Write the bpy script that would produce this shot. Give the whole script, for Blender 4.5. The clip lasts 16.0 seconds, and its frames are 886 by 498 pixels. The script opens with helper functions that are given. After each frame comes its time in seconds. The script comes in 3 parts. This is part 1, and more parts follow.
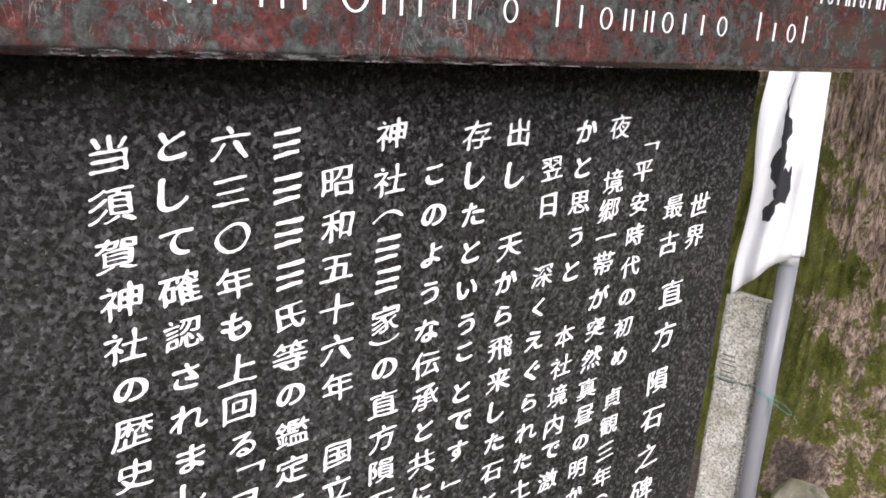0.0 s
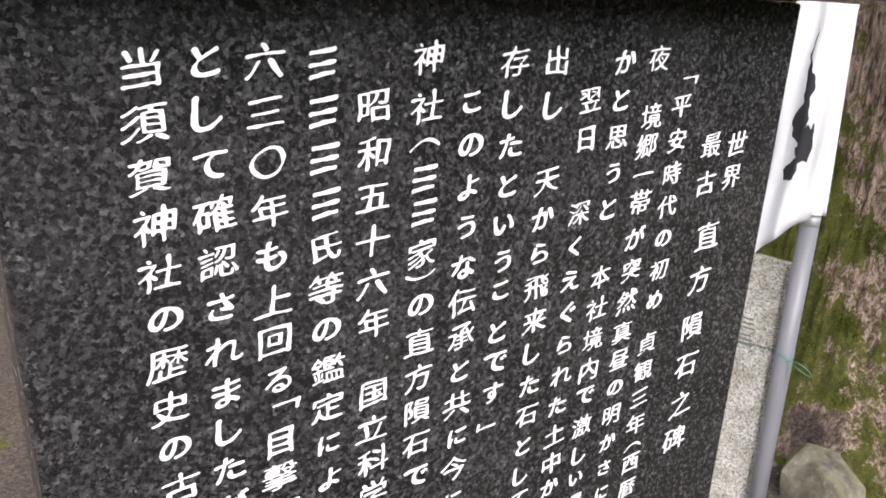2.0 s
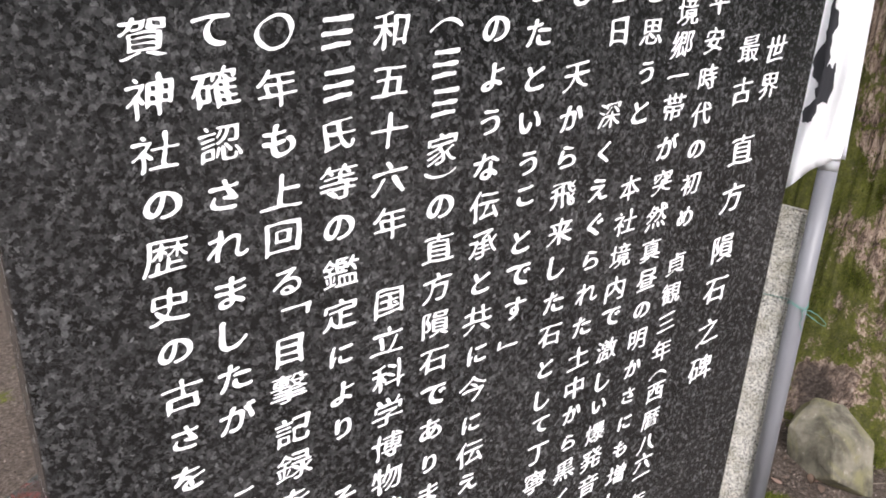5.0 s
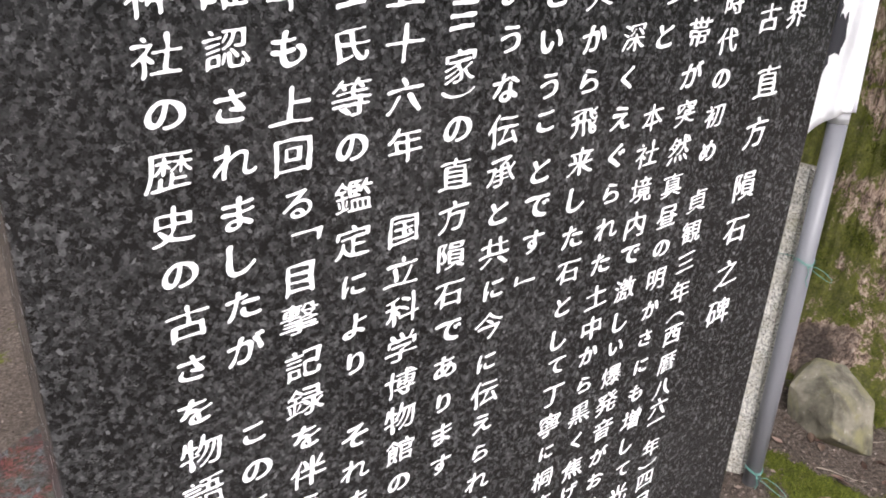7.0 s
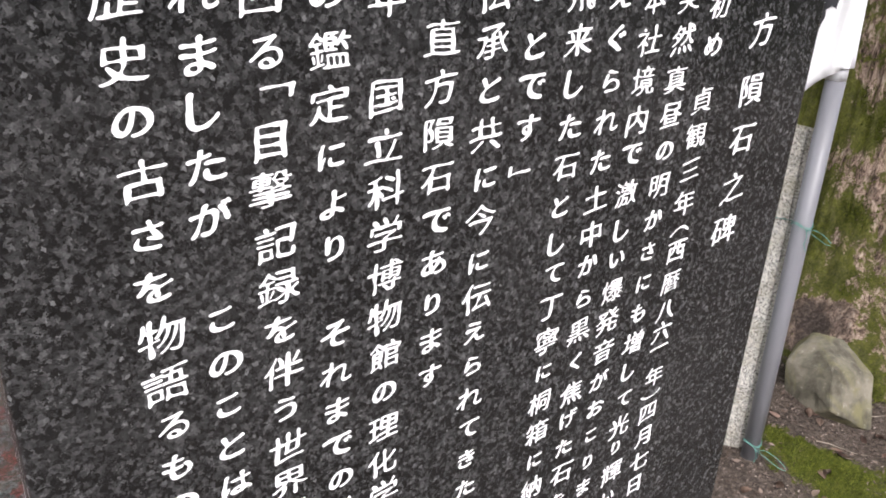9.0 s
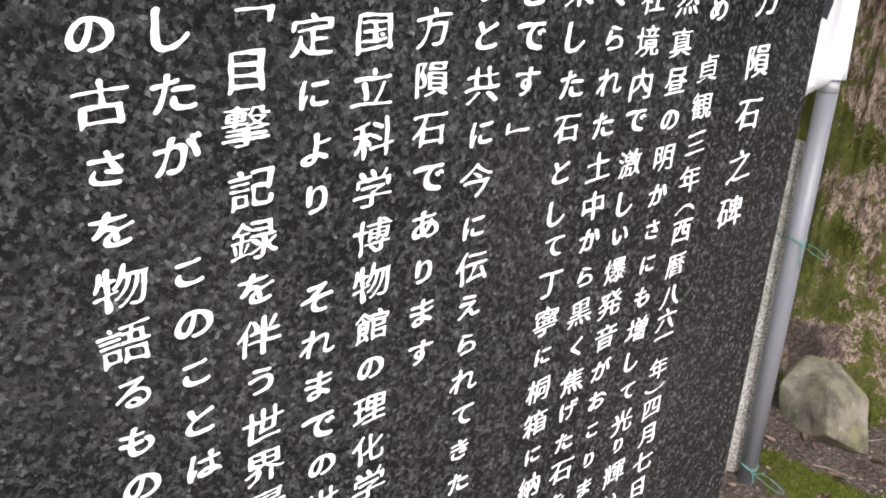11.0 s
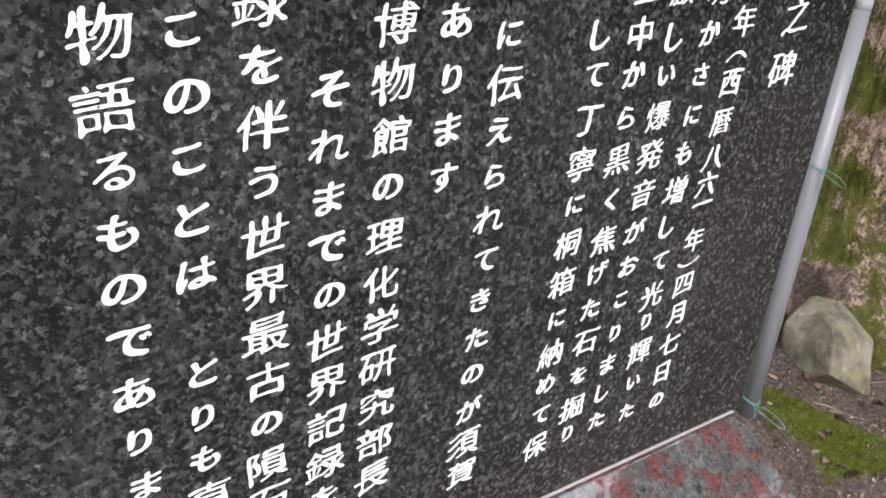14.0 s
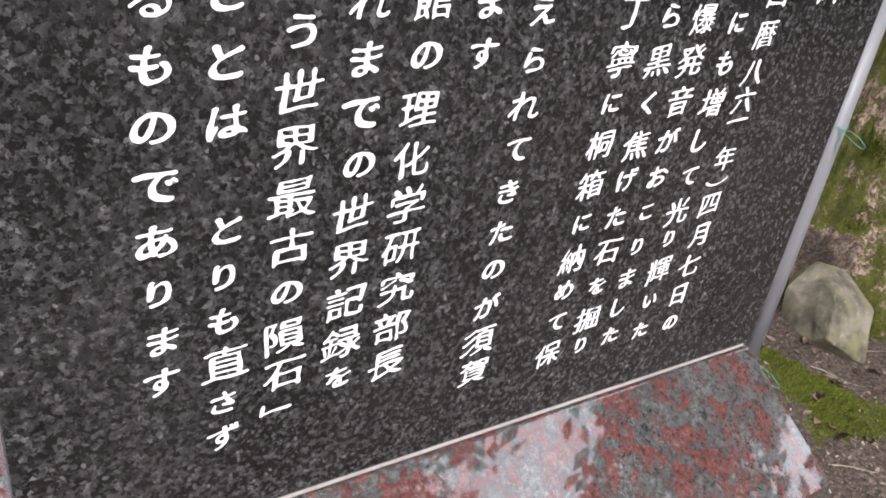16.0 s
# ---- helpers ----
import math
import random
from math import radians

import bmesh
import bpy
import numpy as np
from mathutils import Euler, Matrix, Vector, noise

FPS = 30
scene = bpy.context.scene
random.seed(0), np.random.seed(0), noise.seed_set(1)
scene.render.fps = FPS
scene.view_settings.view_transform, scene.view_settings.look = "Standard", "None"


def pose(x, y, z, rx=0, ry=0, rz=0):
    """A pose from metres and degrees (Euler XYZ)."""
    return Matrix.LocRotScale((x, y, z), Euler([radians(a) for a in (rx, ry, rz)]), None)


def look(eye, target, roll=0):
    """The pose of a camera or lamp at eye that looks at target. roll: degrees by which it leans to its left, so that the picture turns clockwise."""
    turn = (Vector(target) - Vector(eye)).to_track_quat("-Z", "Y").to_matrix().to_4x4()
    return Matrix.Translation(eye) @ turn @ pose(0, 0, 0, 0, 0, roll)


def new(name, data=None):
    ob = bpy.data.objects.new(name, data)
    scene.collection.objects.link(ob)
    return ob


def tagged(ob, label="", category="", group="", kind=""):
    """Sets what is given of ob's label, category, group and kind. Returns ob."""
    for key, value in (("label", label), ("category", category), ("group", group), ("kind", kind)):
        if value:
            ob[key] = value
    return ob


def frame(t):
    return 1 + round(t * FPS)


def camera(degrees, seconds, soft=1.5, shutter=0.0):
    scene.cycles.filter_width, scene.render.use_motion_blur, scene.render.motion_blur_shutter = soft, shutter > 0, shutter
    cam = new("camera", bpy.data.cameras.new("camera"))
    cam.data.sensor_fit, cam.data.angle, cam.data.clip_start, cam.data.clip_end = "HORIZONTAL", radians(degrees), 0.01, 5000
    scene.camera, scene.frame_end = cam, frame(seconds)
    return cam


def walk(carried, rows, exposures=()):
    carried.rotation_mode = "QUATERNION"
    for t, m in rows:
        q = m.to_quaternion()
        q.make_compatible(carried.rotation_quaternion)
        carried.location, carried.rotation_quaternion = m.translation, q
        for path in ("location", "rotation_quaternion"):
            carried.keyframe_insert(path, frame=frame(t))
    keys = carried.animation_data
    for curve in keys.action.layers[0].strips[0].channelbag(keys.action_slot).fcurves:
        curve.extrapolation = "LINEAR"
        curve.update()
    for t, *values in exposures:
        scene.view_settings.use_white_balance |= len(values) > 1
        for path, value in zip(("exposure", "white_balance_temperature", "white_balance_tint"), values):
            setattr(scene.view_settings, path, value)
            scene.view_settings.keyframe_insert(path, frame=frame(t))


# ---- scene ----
EXPO = 1.84
cam = camera(60.0, 16.0, 1.7)
PATH = [
    (0, (-0.192, -0.569, 1.633), (0.898, 1.017, 1.089), 2.8),
    (0.5, (-0.201, -0.568, 1.629), (0.882, 1.016, 1.067), 2.6),
    (1, (-0.2, -0.559, 1.619), (0.879, 1.023, 1.041), 2.6),
    (1.5, (-0.198, -0.556, 1.603), (0.877, 1.025, 1.016), 1.9),
    (2, (-0.209, -0.545, 1.586), (0.864, 1.033, 0.987), 2.3),
    (2.5, (-0.213, -0.543, 1.579), (0.86, 1.033, 0.974), 2.3),
    (3, (-0.207, -0.537, 1.567), (0.861, 1.038, 0.952), 2.2),
    (3.5, (-0.205, -0.527, 1.55), (0.861, 1.044, 0.921), 2.6),
    (4, (-0.203, -0.522, 1.54), (0.86, 1.045, 0.895), 2.7),
    (4.2, (-0.202, -0.52, 1.534), (0.862, 1.043, 0.885), 2.5),
    (6.5, (-0.206, -0.486, 1.481), (0.851, 1.043, 0.742), 2.8),
    (7, (-0.206, -0.484, 1.468), (0.853, 1.038, 0.717), 2.6),
    (7.5, (-0.205, -0.487, 1.446), (0.855, 1.027, 0.682), 2.5),
    (8, (-0.202, -0.485, 1.425), (0.864, 1.027, 0.664), 2.3),
    (8.5, (-0.198, -0.478, 1.389), (0.88, 1.034, 0.644), 2.2),
    (8.7, (-0.195, -0.477, 1.374), (0.881, 1.035, 0.629), 2.3),
    (10.8, (-0.179, -0.45, 1.297), (0.953, 1.065, 0.647), 2.7),
    (11, (-0.177, -0.45, 1.284), (0.949, 1.07, 0.636), 2.8),
    (11.5, (-0.177, -0.437, 1.265), (0.939, 1.085, 0.603), 2.6),
    (12, (-0.175, -0.428, 1.242), (0.948, 1.082, 0.565), 2.5),
    (12.5, (-0.168, -0.429, 1.225), (0.955, 1.074, 0.531), 2.6),
    (13, (-0.161, -0.426, 1.201), (0.958, 1.07, 0.488), 3.2),
    (13.5, (-0.165, -0.416, 1.179), (0.957, 1.069, 0.447), 3.6),
    (14, (-0.17, -0.414, 1.165), (0.949, 1.062, 0.409), 5.0),
    (14.5, (-0.176, -0.408, 1.148), (0.942, 1.057, 0.37), 6.3),
    (15, (-0.18, -0.4, 1.129), (0.942, 1.051, 0.332), 7.7),
    (15.5, (-0.176, -0.403, 1.112), (0.938, 1.038, 0.286), 8.3),
    (16, (-0.187, -0.412, 1.109), (0.917, 1.018, 0.25), 9.1),
]
walk(cam, [(t, look(eye, target, roll)) for t, eye, target, roll in PATH], [(0, EXPO, 6500, 15), (16, EXPO, 6500, 15)])

# ---- world and light ----
world = bpy.data.worlds.new("sky")
scene.world = world
world.use_nodes = True
wn = world.node_tree
sky = wn.nodes.new("ShaderNodeTexSky")
sky.sky_type, sky.sun_disc = "NISHITA", False
sky.sun_elevation, sky.sun_rotation = radians(49), radians(212)
sky.air_density, sky.dust_density, sky.ozone_density = 1.0, 6.0, 1.0
haze = wn.nodes.new("ShaderNodeMixRGB")
haze.inputs["Fac"].default_value = 0.85
haze.inputs["Color2"].default_value = (7.3, 7.6, 8.1, 1)
wn.links.new(sky.outputs["Color"], haze.inputs["Color1"])
wn.links.new(haze.outputs["Color"], wn.nodes["Background"].inputs["Color"])
wn.nodes["Background"].inputs["Strength"].default_value = 0.15

sun = new("sun", bpy.data.lights.new("sun", "SUN"))
sun.data.energy, sun.data.angle, sun.data.color = 1.4, radians(40), (1.0, 0.98, 0.97)
sun.matrix_world = look((0, 0, 10), (4.6, 7.4, 0))


# ---- materials ----
class Mat:
    """A node material with short helpers."""

    def __init__(self, name, rough=0.6, spec=0.5):
        self.m = bpy.data.materials.new(name)
        self.m.use_nodes = True
        self.n, self.l = self.m.node_tree.nodes, self.m.node_tree.links
        self.b = self.n["Principled BSDF"]
        self.b.inputs["Roughness"].default_value = rough
        self.b.inputs["Specular IOR Level"].default_value = spec
        self.co = self.n.new("ShaderNodeTexCoord").outputs["Object"]

    def noise(self, scale, detail=4.0, rough=0.55, stretch=None, distort=0.0):
        t = self.n.new("ShaderNodeTexNoise")
        t.inputs["Scale"].default_value, t.inputs["Detail"].default_value = scale, detail
        t.inputs["Roughness"].default_value, t.inputs["Distortion"].default_value = rough, distort
        self.l.new(self.mapped(stretch), t.inputs["Vector"])
        return t.outputs["Fac"]

    def mapped(self, stretch):
        if not stretch:
            return self.co
        mp = self.n.new("ShaderNodeMapping")
        mp.inputs["Scale"].default_value = stretch
        self.l.new(self.co, mp.inputs["Vector"])
        return mp.outputs["Vector"]

    def cells(self, scale, jitter=0.02, out="Color", feature="F1"):
        t = self.n.new("ShaderNodeTexVoronoi")
        t.feature = feature
        t.inputs["Scale"].default_value = scale
        warp = self.n.new("ShaderNodeTexNoise")
        warp.inputs["Scale"].default_value, warp.inputs["Detail"].default_value = scale * 1.3, 2
        add = self.n.new("ShaderNodeMixRGB")
        add.blend_type = "ADD"
        add.inputs["Fac"].default_value = jitter
        self.l.new(self.co, warp.inputs["Vector"])
        self.l.new(self.co, add.inputs["Color1"])
        self.l.new(warp.outputs["Color"], add.inputs["Color2"])
        self.l.new(add.outputs["Color"], t.inputs["Vector"])
        return t.outputs[out]

    def chan(self, colour, which=0):
        sp = self.n.new("ShaderNodeSeparateColor")
        self.l.new(colour, sp.inputs["Color"])
        return sp.outputs[which]

    def ramp(self, fac, stops, hard=False):
        r = self.n.new("ShaderNodeValToRGB")
        e = r.color_ramp.elements
        if hard:
            r.color_ramp.interpolation = "CONSTANT"
        while len(e) < len(stops):
            e.new(0.5)
        for el, (p, c) in zip(e, stops):
            el.position = p
            el.color = (*c, 1) if not isinstance(c, (int, float)) else (c, c, c, 1)
        self.l.new(fac, r.inputs["Fac"])
        return r.outputs["Color"]

    def mix(self, fac, a, b, mode="MIX"):
        x = self.n.new("ShaderNodeMixRGB")
        x.blend_type = mode
        for key, v in (("Fac", fac), ("Color1", a), ("Color2", b)):
            if isinstance(v, (int, float)):
                x.inputs[key].default_value = v if key == "Fac" else (v, v, v, 1)
            elif isinstance(v, tuple):
                x.inputs[key].default_value = (*v, 1)
            else:
                self.l.new(v, x.inputs[key])
        return x.outputs["Color"]

    def add(self, a, b, op="ADD"):
        x = self.n.new("ShaderNodeMath")
        x.operation = op
        for k, v in enumerate((a, b)):
            if isinstance(v, (int, float)):
                x.inputs[k].default_value = v
            else:
                self.l.new(v, x.inputs[k])
        return x.outputs[0]

    def height(self):
        sp = self.n.new("ShaderNodeSeparateXYZ")
        self.l.new(self.co, sp.inputs[0])
        return sp.outputs["Z"]

    def random(self):
        return self.n.new("ShaderNodeObjectInfo").outputs["Random"]

    def island(self):
        return self.n.new("ShaderNodeNewGeometry").outputs["Random Per Island"]

    def done(self, colour, bump=None, strength=0.3, dist=0.002, rough=None):
        if isinstance(colour, tuple):
            self.b.inputs["Base Color"].default_value = (*colour, 1)
        else:
            self.l.new(colour, self.b.inputs["Base Color"])
        if bump is not None:
            bn = self.n.new("ShaderNodeBump")
            bn.inputs["Strength"].default_value, bn.inputs["Distance"].default_value = strength, dist
            self.l.new(bump, bn.inputs["Height"])
            self.l.new(bn.outputs["Normal"], self.b.inputs["Normal"])
        if rough is not None:
            self.l.new(rough, self.b.inputs["Roughness"])
        return self.m


def black_granite():
    k = Mat("black_granite", 0.22, 0.5)
    fine = k.ramp(k.chan(k.cells(310, 0.006)), [(0.0, 0.007), (0.35, 0.012), (0.62, 0.024), (0.86, 0.044), (1.0, 0.07)])
    clump = k.ramp(k.noise(150, 5, 0.75, None, 0.6), [(0.36, 0.35), (0.47, 0.8), (0.56, 1.3), (0.68, 2.0)])
    c = k.mix(1.0, fine, clump, "MULTIPLY")
    c = k.mix(k.ramp(k.noise(9, 3), [(0.4, 0.0), (0.75, 0.3)]), c, (0.032, 0.031, 0.030), "SCREEN")
    spark = k.ramp(k.chan(k.cells(360, 0.004), 1), [(0.988, 0.0), (0.997, 0.35)])
    c = k.mix(spark, c, (0.33, 0.33, 0.33))
    stain = k.ramp(k.noise(55, 4, 0.7), [(0.70, 0.0), (0.78, 0.35)])
    c = k.mix(stain, c, (0.055, 0.052, 0.030))
    dust = k.ramp(k.noise(60, 6, 0.75), [(0.45, 0.16), (0.7, 0.34)])
    return k.done(c, k.noise(330, 3, 0.7), 0.12, 0.0006, rough=dust)


def red_granite():
    k = Mat("red_granite", 0.10, 0.5)
    pick = k.add(k.add(k.chan(k.cells(70, 0.03)), 0.28, "MULTIPLY"), k.add(k.noise(24, 5, 0.62, None, 1.2), 0.86, "MULTIPLY"))
    big = k.ramp(pick, [(0.30, (0.022, 0.026, 0.025)), (0.44, (0.070, 0.075, 0.072)), (0.53, (0.048, 0.046, 0.045)), (0.61, (0.065, 0.040, 0.038)),
                        (0.67, (0.088, 0.031, 0.028)), (0.77, (0.080, 0.036, 0.033)), (0.90, (0.14, 0.095, 0.09))])
    tone = k.ramp(k.noise(150, 7, 0.8), [(0.32, 0.35), (0.5, 0.9), (0.7, 2.0)])
    c = k.mix(0.85, big, tone, "MULTIPLY")
    vein = k.ramp(k.noise(60, 4, 0.6, (1.0, 1.0, 0.35), 2.5), [(0.486, 0.0), (0.5, 0.6), (0.514, 0.0)])
    where = k.ramp(k.noise(15, 3, 0.6), [(0.45, 0.0), (0.6, 1.0)])
    c = k.mix(k.add(vein, where, "MULTIPLY"), c, (0.30, 0.27, 0.26))
    dust = k.ramp(k.noise(35, 6, 0.7), [(0.45, 0.03), (0.75, 0.12)])
    k.b.inputs["Coat Weight"].default_value, k.b.inputs["Coat Roughness"].default_value, k.b.inputs["Coat IOR"].default_value = 1.0, 0.02, 1.45
    return k.done(c, None, rough=dust)


def grey_granite():
    k = Mat("weathered_granite", 0.85, 0.3)
    c = k.ramp(k.chan(k.cells(230, 0.008)), [(0.0, 0.15), (0.22, 0.38), (0.6, 0.60), (1.0, 0.82)])
    c = k.mix(1.0, c, k.ramp(k.noise(14, 5, 0.65), [(0.3, (0.62, 0.57, 0.46)), (0.6, (1.0, 0.97, 0.88))]), "MULTIPLY")
    lichen = k.ramp(k.noise(6, 5, 0.7), [(0.52, 0.0), (0.72, 0.6)])
    c = k.mix(lichen, c, (0.30, 0.28, 0.17))
    return k.done(c, k.noise(220, 4, 0.7), 0.5, 0.002)


def rock_mat():
    k = Mat("field_stone", 0.9, 0.25)
    c = k.ramp(k.noise(11, 6, 0.65), [(0.36, (0.075, 0.070, 0.053)), (0.5, (0.150, 0.138, 0.104)), (0.64, (0.235, 0.215, 0.168))])
    c = k.mix(k.ramp(k.noise(5, 4, 0.6, None, 1.0), [(0.48, 0.0), (0.62, 0.75)]), c, (0.19, 0.175, 0.085))
    c = k.mix(k.ramp(k.noise(45, 5, 0.75), [(0.62, 0.0), (0.72, 0.7)]), c, (0.42, 0.40, 0.34))
    return k.done(c, k.noise(70, 7, 0.8), 0.6, 0.008)


def pvc_mat():
    k = Mat("grey_pvc", 0.38, 0.5)
    c = k.mix(k.ramp(k.noise(5, 5, 0.6, (1, 1, 0.25)), [(0.4, 0.0), (0.7, 0.5)]), (0.205, 0.205, 0.223), (0.275, 0.275, 0.29))
    c = k.mix(k.ramp(k.noise(90, 4, 0.8, (1, 1, 0.1)), [(0.6, 0.0), (0.75, 0.25)]), c, (0.14, 0.14, 0.15))
    return k.done(c, None)


def cloth_mat(name, col, rough=0.85):
    k = Mat(name, rough, 0.2)
    weave = k.noise(900, 1, 0.5)
    return k.done(k.mix(k.ramp(k.noise(7, 4), [(0.4, 0.0), (0.8, 0.12)]), col, tuple(v * 0.8 for v in col)), weave, 0.08, 0.0005)


def paint_mat():
    k = Mat("white_letter_paint", 0.6, 0.4)
    c = k.mix(k.ramp(k.noise(130, 5, 0.7), [(0.58, 0.0), (0.72, 0.55)]), (0.86, 0.86, 0.85), (0.55, 0.55, 0.54))
    return k.done(c, k.noise(400, 3), 0.2, 0.0005)


def plain_mat(name, col, rough=0.7, vary=0.25):
    k = Mat(name, rough, 0.4)
    c = k.mix(k.ramp(k.noise(40, 5, 0.65), [(0.35, 0.0), (0.7, 1.0)]), col, tuple(v * (1 - vary) for v in col))
    return k.done(c, k.noise(150, 4), 0.3, 0.001)


MOSS = [(0.32, (0.017, 0.020, 0.005)), (0.5, (0.066, 0.076, 0.011)), (0.66, (0.145, 0.155, 0.026))]


def ground_mat():
    k = Mat("mossy_soil", 0.95, 0.15)
    soil = k.ramp(k.noise(70, 7, 0.8), [(0.32, (0.022, 0.018, 0.015)), (0.46, (0.078, 0.061, 0.050)), (0.58, (0.155, 0.127, 0.105)), (0.72, (0.30, 0.25, 0.215))])
    soil = k.mix(k.ramp(k.noise(9, 4, 0.6), [(0.4, 0.0), (0.7, 0.5)]), soil, (0.055, 0.043, 0.036))
    moss = k.ramp(k.add(k.add(k.noise(140, 5, 0.8), 0.6, "MULTIPLY"), k.add(k.noise(20, 4, 0.7), 0.45, "MULTIPLY")), MOSS)
    at = k.n.new("ShaderNodeAttribute")
    at.attribute_name = "moss"
    where = k.ramp(k.add(at.outputs["Fac"], k.add(k.add(k.noise(60, 5, 0.75), -0.5), 0.9, "MULTIPLY")), [(0.0, 0.0), (0.14, 0.95)])
    return k.done(k.mix(where, soil, moss), k.add(k.noise(60, 6, 0.8), k.add(k.noise(210, 4, 0.8), 0.35, "MULTIPLY")), 1.0, 0.016)


def bark_mat():
    k = Mat("mossy_bark", 0.95, 0.15)
    grain = k.noise(62, 7, 0.78, (1, 1, 0.20), 0.7)
    bark = k.ramp(grain, [(0.37, (0.035, 0.024, 0.019)), (0.45, (0.17, 0.118, 0.090)), (0.53, (0.40, 0.295, 0.230)), (0.66, (0.62, 0.51, 0.42))])
    plate = k.ramp(k.noise(16, 4, 0.6, (1, 1, 0.3), 0.8), [(0.40, 0.55), (0.52, 1.0)])
    bark = k.mix(1.0, bark, plate, "MULTIPLY")
    moss = k.ramp(k.add(k.add(k.noise(130, 5, 0.8), 0.6, "MULTIPLY"), k.add(k.noise(17, 4, 0.7), 0.45, "MULTIPLY")), MOSS)
    patch = k.add(k.add(k.noise(3.2, 4, 0.6), 0.5, "MULTIPLY"), k.add(k.add(k.noise(10, 5, 0.7, (1, 1, 0.6)), 1.1, "MULTIPLY"), k.add(k.noise(45, 5, 0.75), 0.4, "MULTIPLY")))
    # the moss climbs higher on the damp side
    damp = k.n.new("ShaderNodeVectorMath")
    damp.operation = "DOT_PRODUCT"
    damp.inputs[1].default_value = (-0.5, 0.866, 0)
    k.l.new(k.co, damp.inputs[0])
    climb = k.add(k.add(damp.outputs["Value"], 0.55, "MULTIPLY"), k.add(k.height(), -0.21, "MULTIPLY"))
    # a hollow at the foot where soil has gathered and no moss grows
    hollow = k.n.new("ShaderNodeVectorMath")
    hollow.operation = "DISTANCE"
    hollow.inputs[1].default_value = (-1.09, -0.55, 0.11)
    k.l.new(k.co, hollow.inputs[0])
    bare = k.ramp(k.add(hollow.outputs["Value"], k.add(k.noise(14, 4, 0.7), 0.25, "MULTIPLY")), [(0.17, 1.0), (0.27, 0.0)])
    where = k.ramp(k.add(k.add(climb, patch), k.add(bare, -0.6, "MULTIPLY")), [(0.78, 0.0), (0.86, 0.93)])
    bark = k.mix(bare, bark, k.ramp(k.noise(70, 7, 0.8), [(0.34, (0.015, 0.012, 0.010)), (0.5, (0.055, 0.043, 0.036)), (0.70, (0.15, 0.12, 0.10))]))
    c = k.mix(where, bark, moss)
    return k.done(c, k.add(grain, k.add(k.noise(150, 4, 0.8), 0.4, "MULTIPLY")), 0.9, 0.022)


def moss_tuft_mat():
    k = Mat("moss_blades", 0.9, 0.15)
    return k.done(k.ramp(k.island(), [(0.0, (0.030, 0.040, 0.006)), (0.5, (0.075, 0.09, 0.011)), (1.0, (0.14, 0.16, 0.025))]))


def leaf_litter_mat():
    k = Mat("dry_leaf", 0.8, 0.3)
    c = k.ramp(k.random(), [(0.0, (0.16, 0.10, 0.075)), (0.35, (0.28, 0.20, 0.155)), (0.7, (0.42, 0.34, 0.28)), (1.0, (0.22, 0.125, 0.10))])
    return k.done(k.mix(k.ramp(k.noise(120, 4), [(0.4, 0.0), (0.7, 0.6)]), c, (0.16, 0.11, 0.08)), k.noise(200, 3), 0.3, 0.001)


def crown_mat():
    k = Mat("evergreen_leaf", 0.55, 0.4)
    return k.done(k.ramp(k.island(), [(0.0, (0.02, 0.035, 0.01)), (1.0, (0.07, 0.10, 0.025))]))


M_BLACK, M_RED, M_GREY, M_ROCK, M_PVC = black_granite(), red_granite(), grey_granite(), rock_mat(), pvc_mat()
M_CLOTH, M_INK, M_PAINT = cloth_mat("white_cloth", (0.95, 0.95, 0.955)), cloth_mat("black_ink", (0.045, 0.045, 0.05)), paint_mat()
M_JOINT = plain_mat("pale_sealant", (0.34, 0.31, 0.30), 0.5, 0.3)
M_WHITE_PVC = plain_mat("white_plastic", (0.75, 0.76, 0.78), 0.4, 0.1)
M_TWINE = plain_mat("green_twine", (0.12, 0.30, 0.25), 0.5, 0.3)
M_TWIG = plain_mat("dry_twig", (0.34, 0.29, 0.23), 0.8, 0.4)
# darker stone colour that stands in for shade inside carved strokes
M_CARVE_SHADE = plain_mat("carving_shade", (0.20, 0.195, 0.17), 0.9, 0.3)
k_crumb = Mat("leaf_crumbs", 0.9, 0.2)
M_CRUMB = k_crumb.done(k_crumb.ramp(k_crumb.island(), [(0.0, (0.03, 0.022, 0.018)), (0.5, (0.115, 0.085, 0.067)), (0.88, (0.21, 0.165, 0.137)), (1.0, (0.34, 0.29, 0.25))]))
M_GROUND, M_BARK, M_BLADE, M_LEAF, M_CROWN = ground_mat(), bark_mat(), moss_tuft_mat(), leaf_litter_mat(), crown_mat()


# ---- building helpers ----
def mesh_of(name, bm, material, smooth=False):
    me = bpy.data.meshes.new(name)
    bmesh.ops.recalc_face_normals(bm, faces=bm.faces)
    bm.to_mesh(me)
    bm.free()
    if smooth:
        for f in me.polygons:
            f.use_smooth = True
    me.materials.append(material)
    return me


def part(name, bm, material, parent=None, label="", smooth=False):
    ob = new(name, mesh_of(name, bm, material, smooth))
    if parent:
        ob.parent = parent
    if label:
        ob["label"] = label
    return ob


def empty(name, at=(0, 0, 0)):
    ob = new(name)
    ob.location = at
    return ob


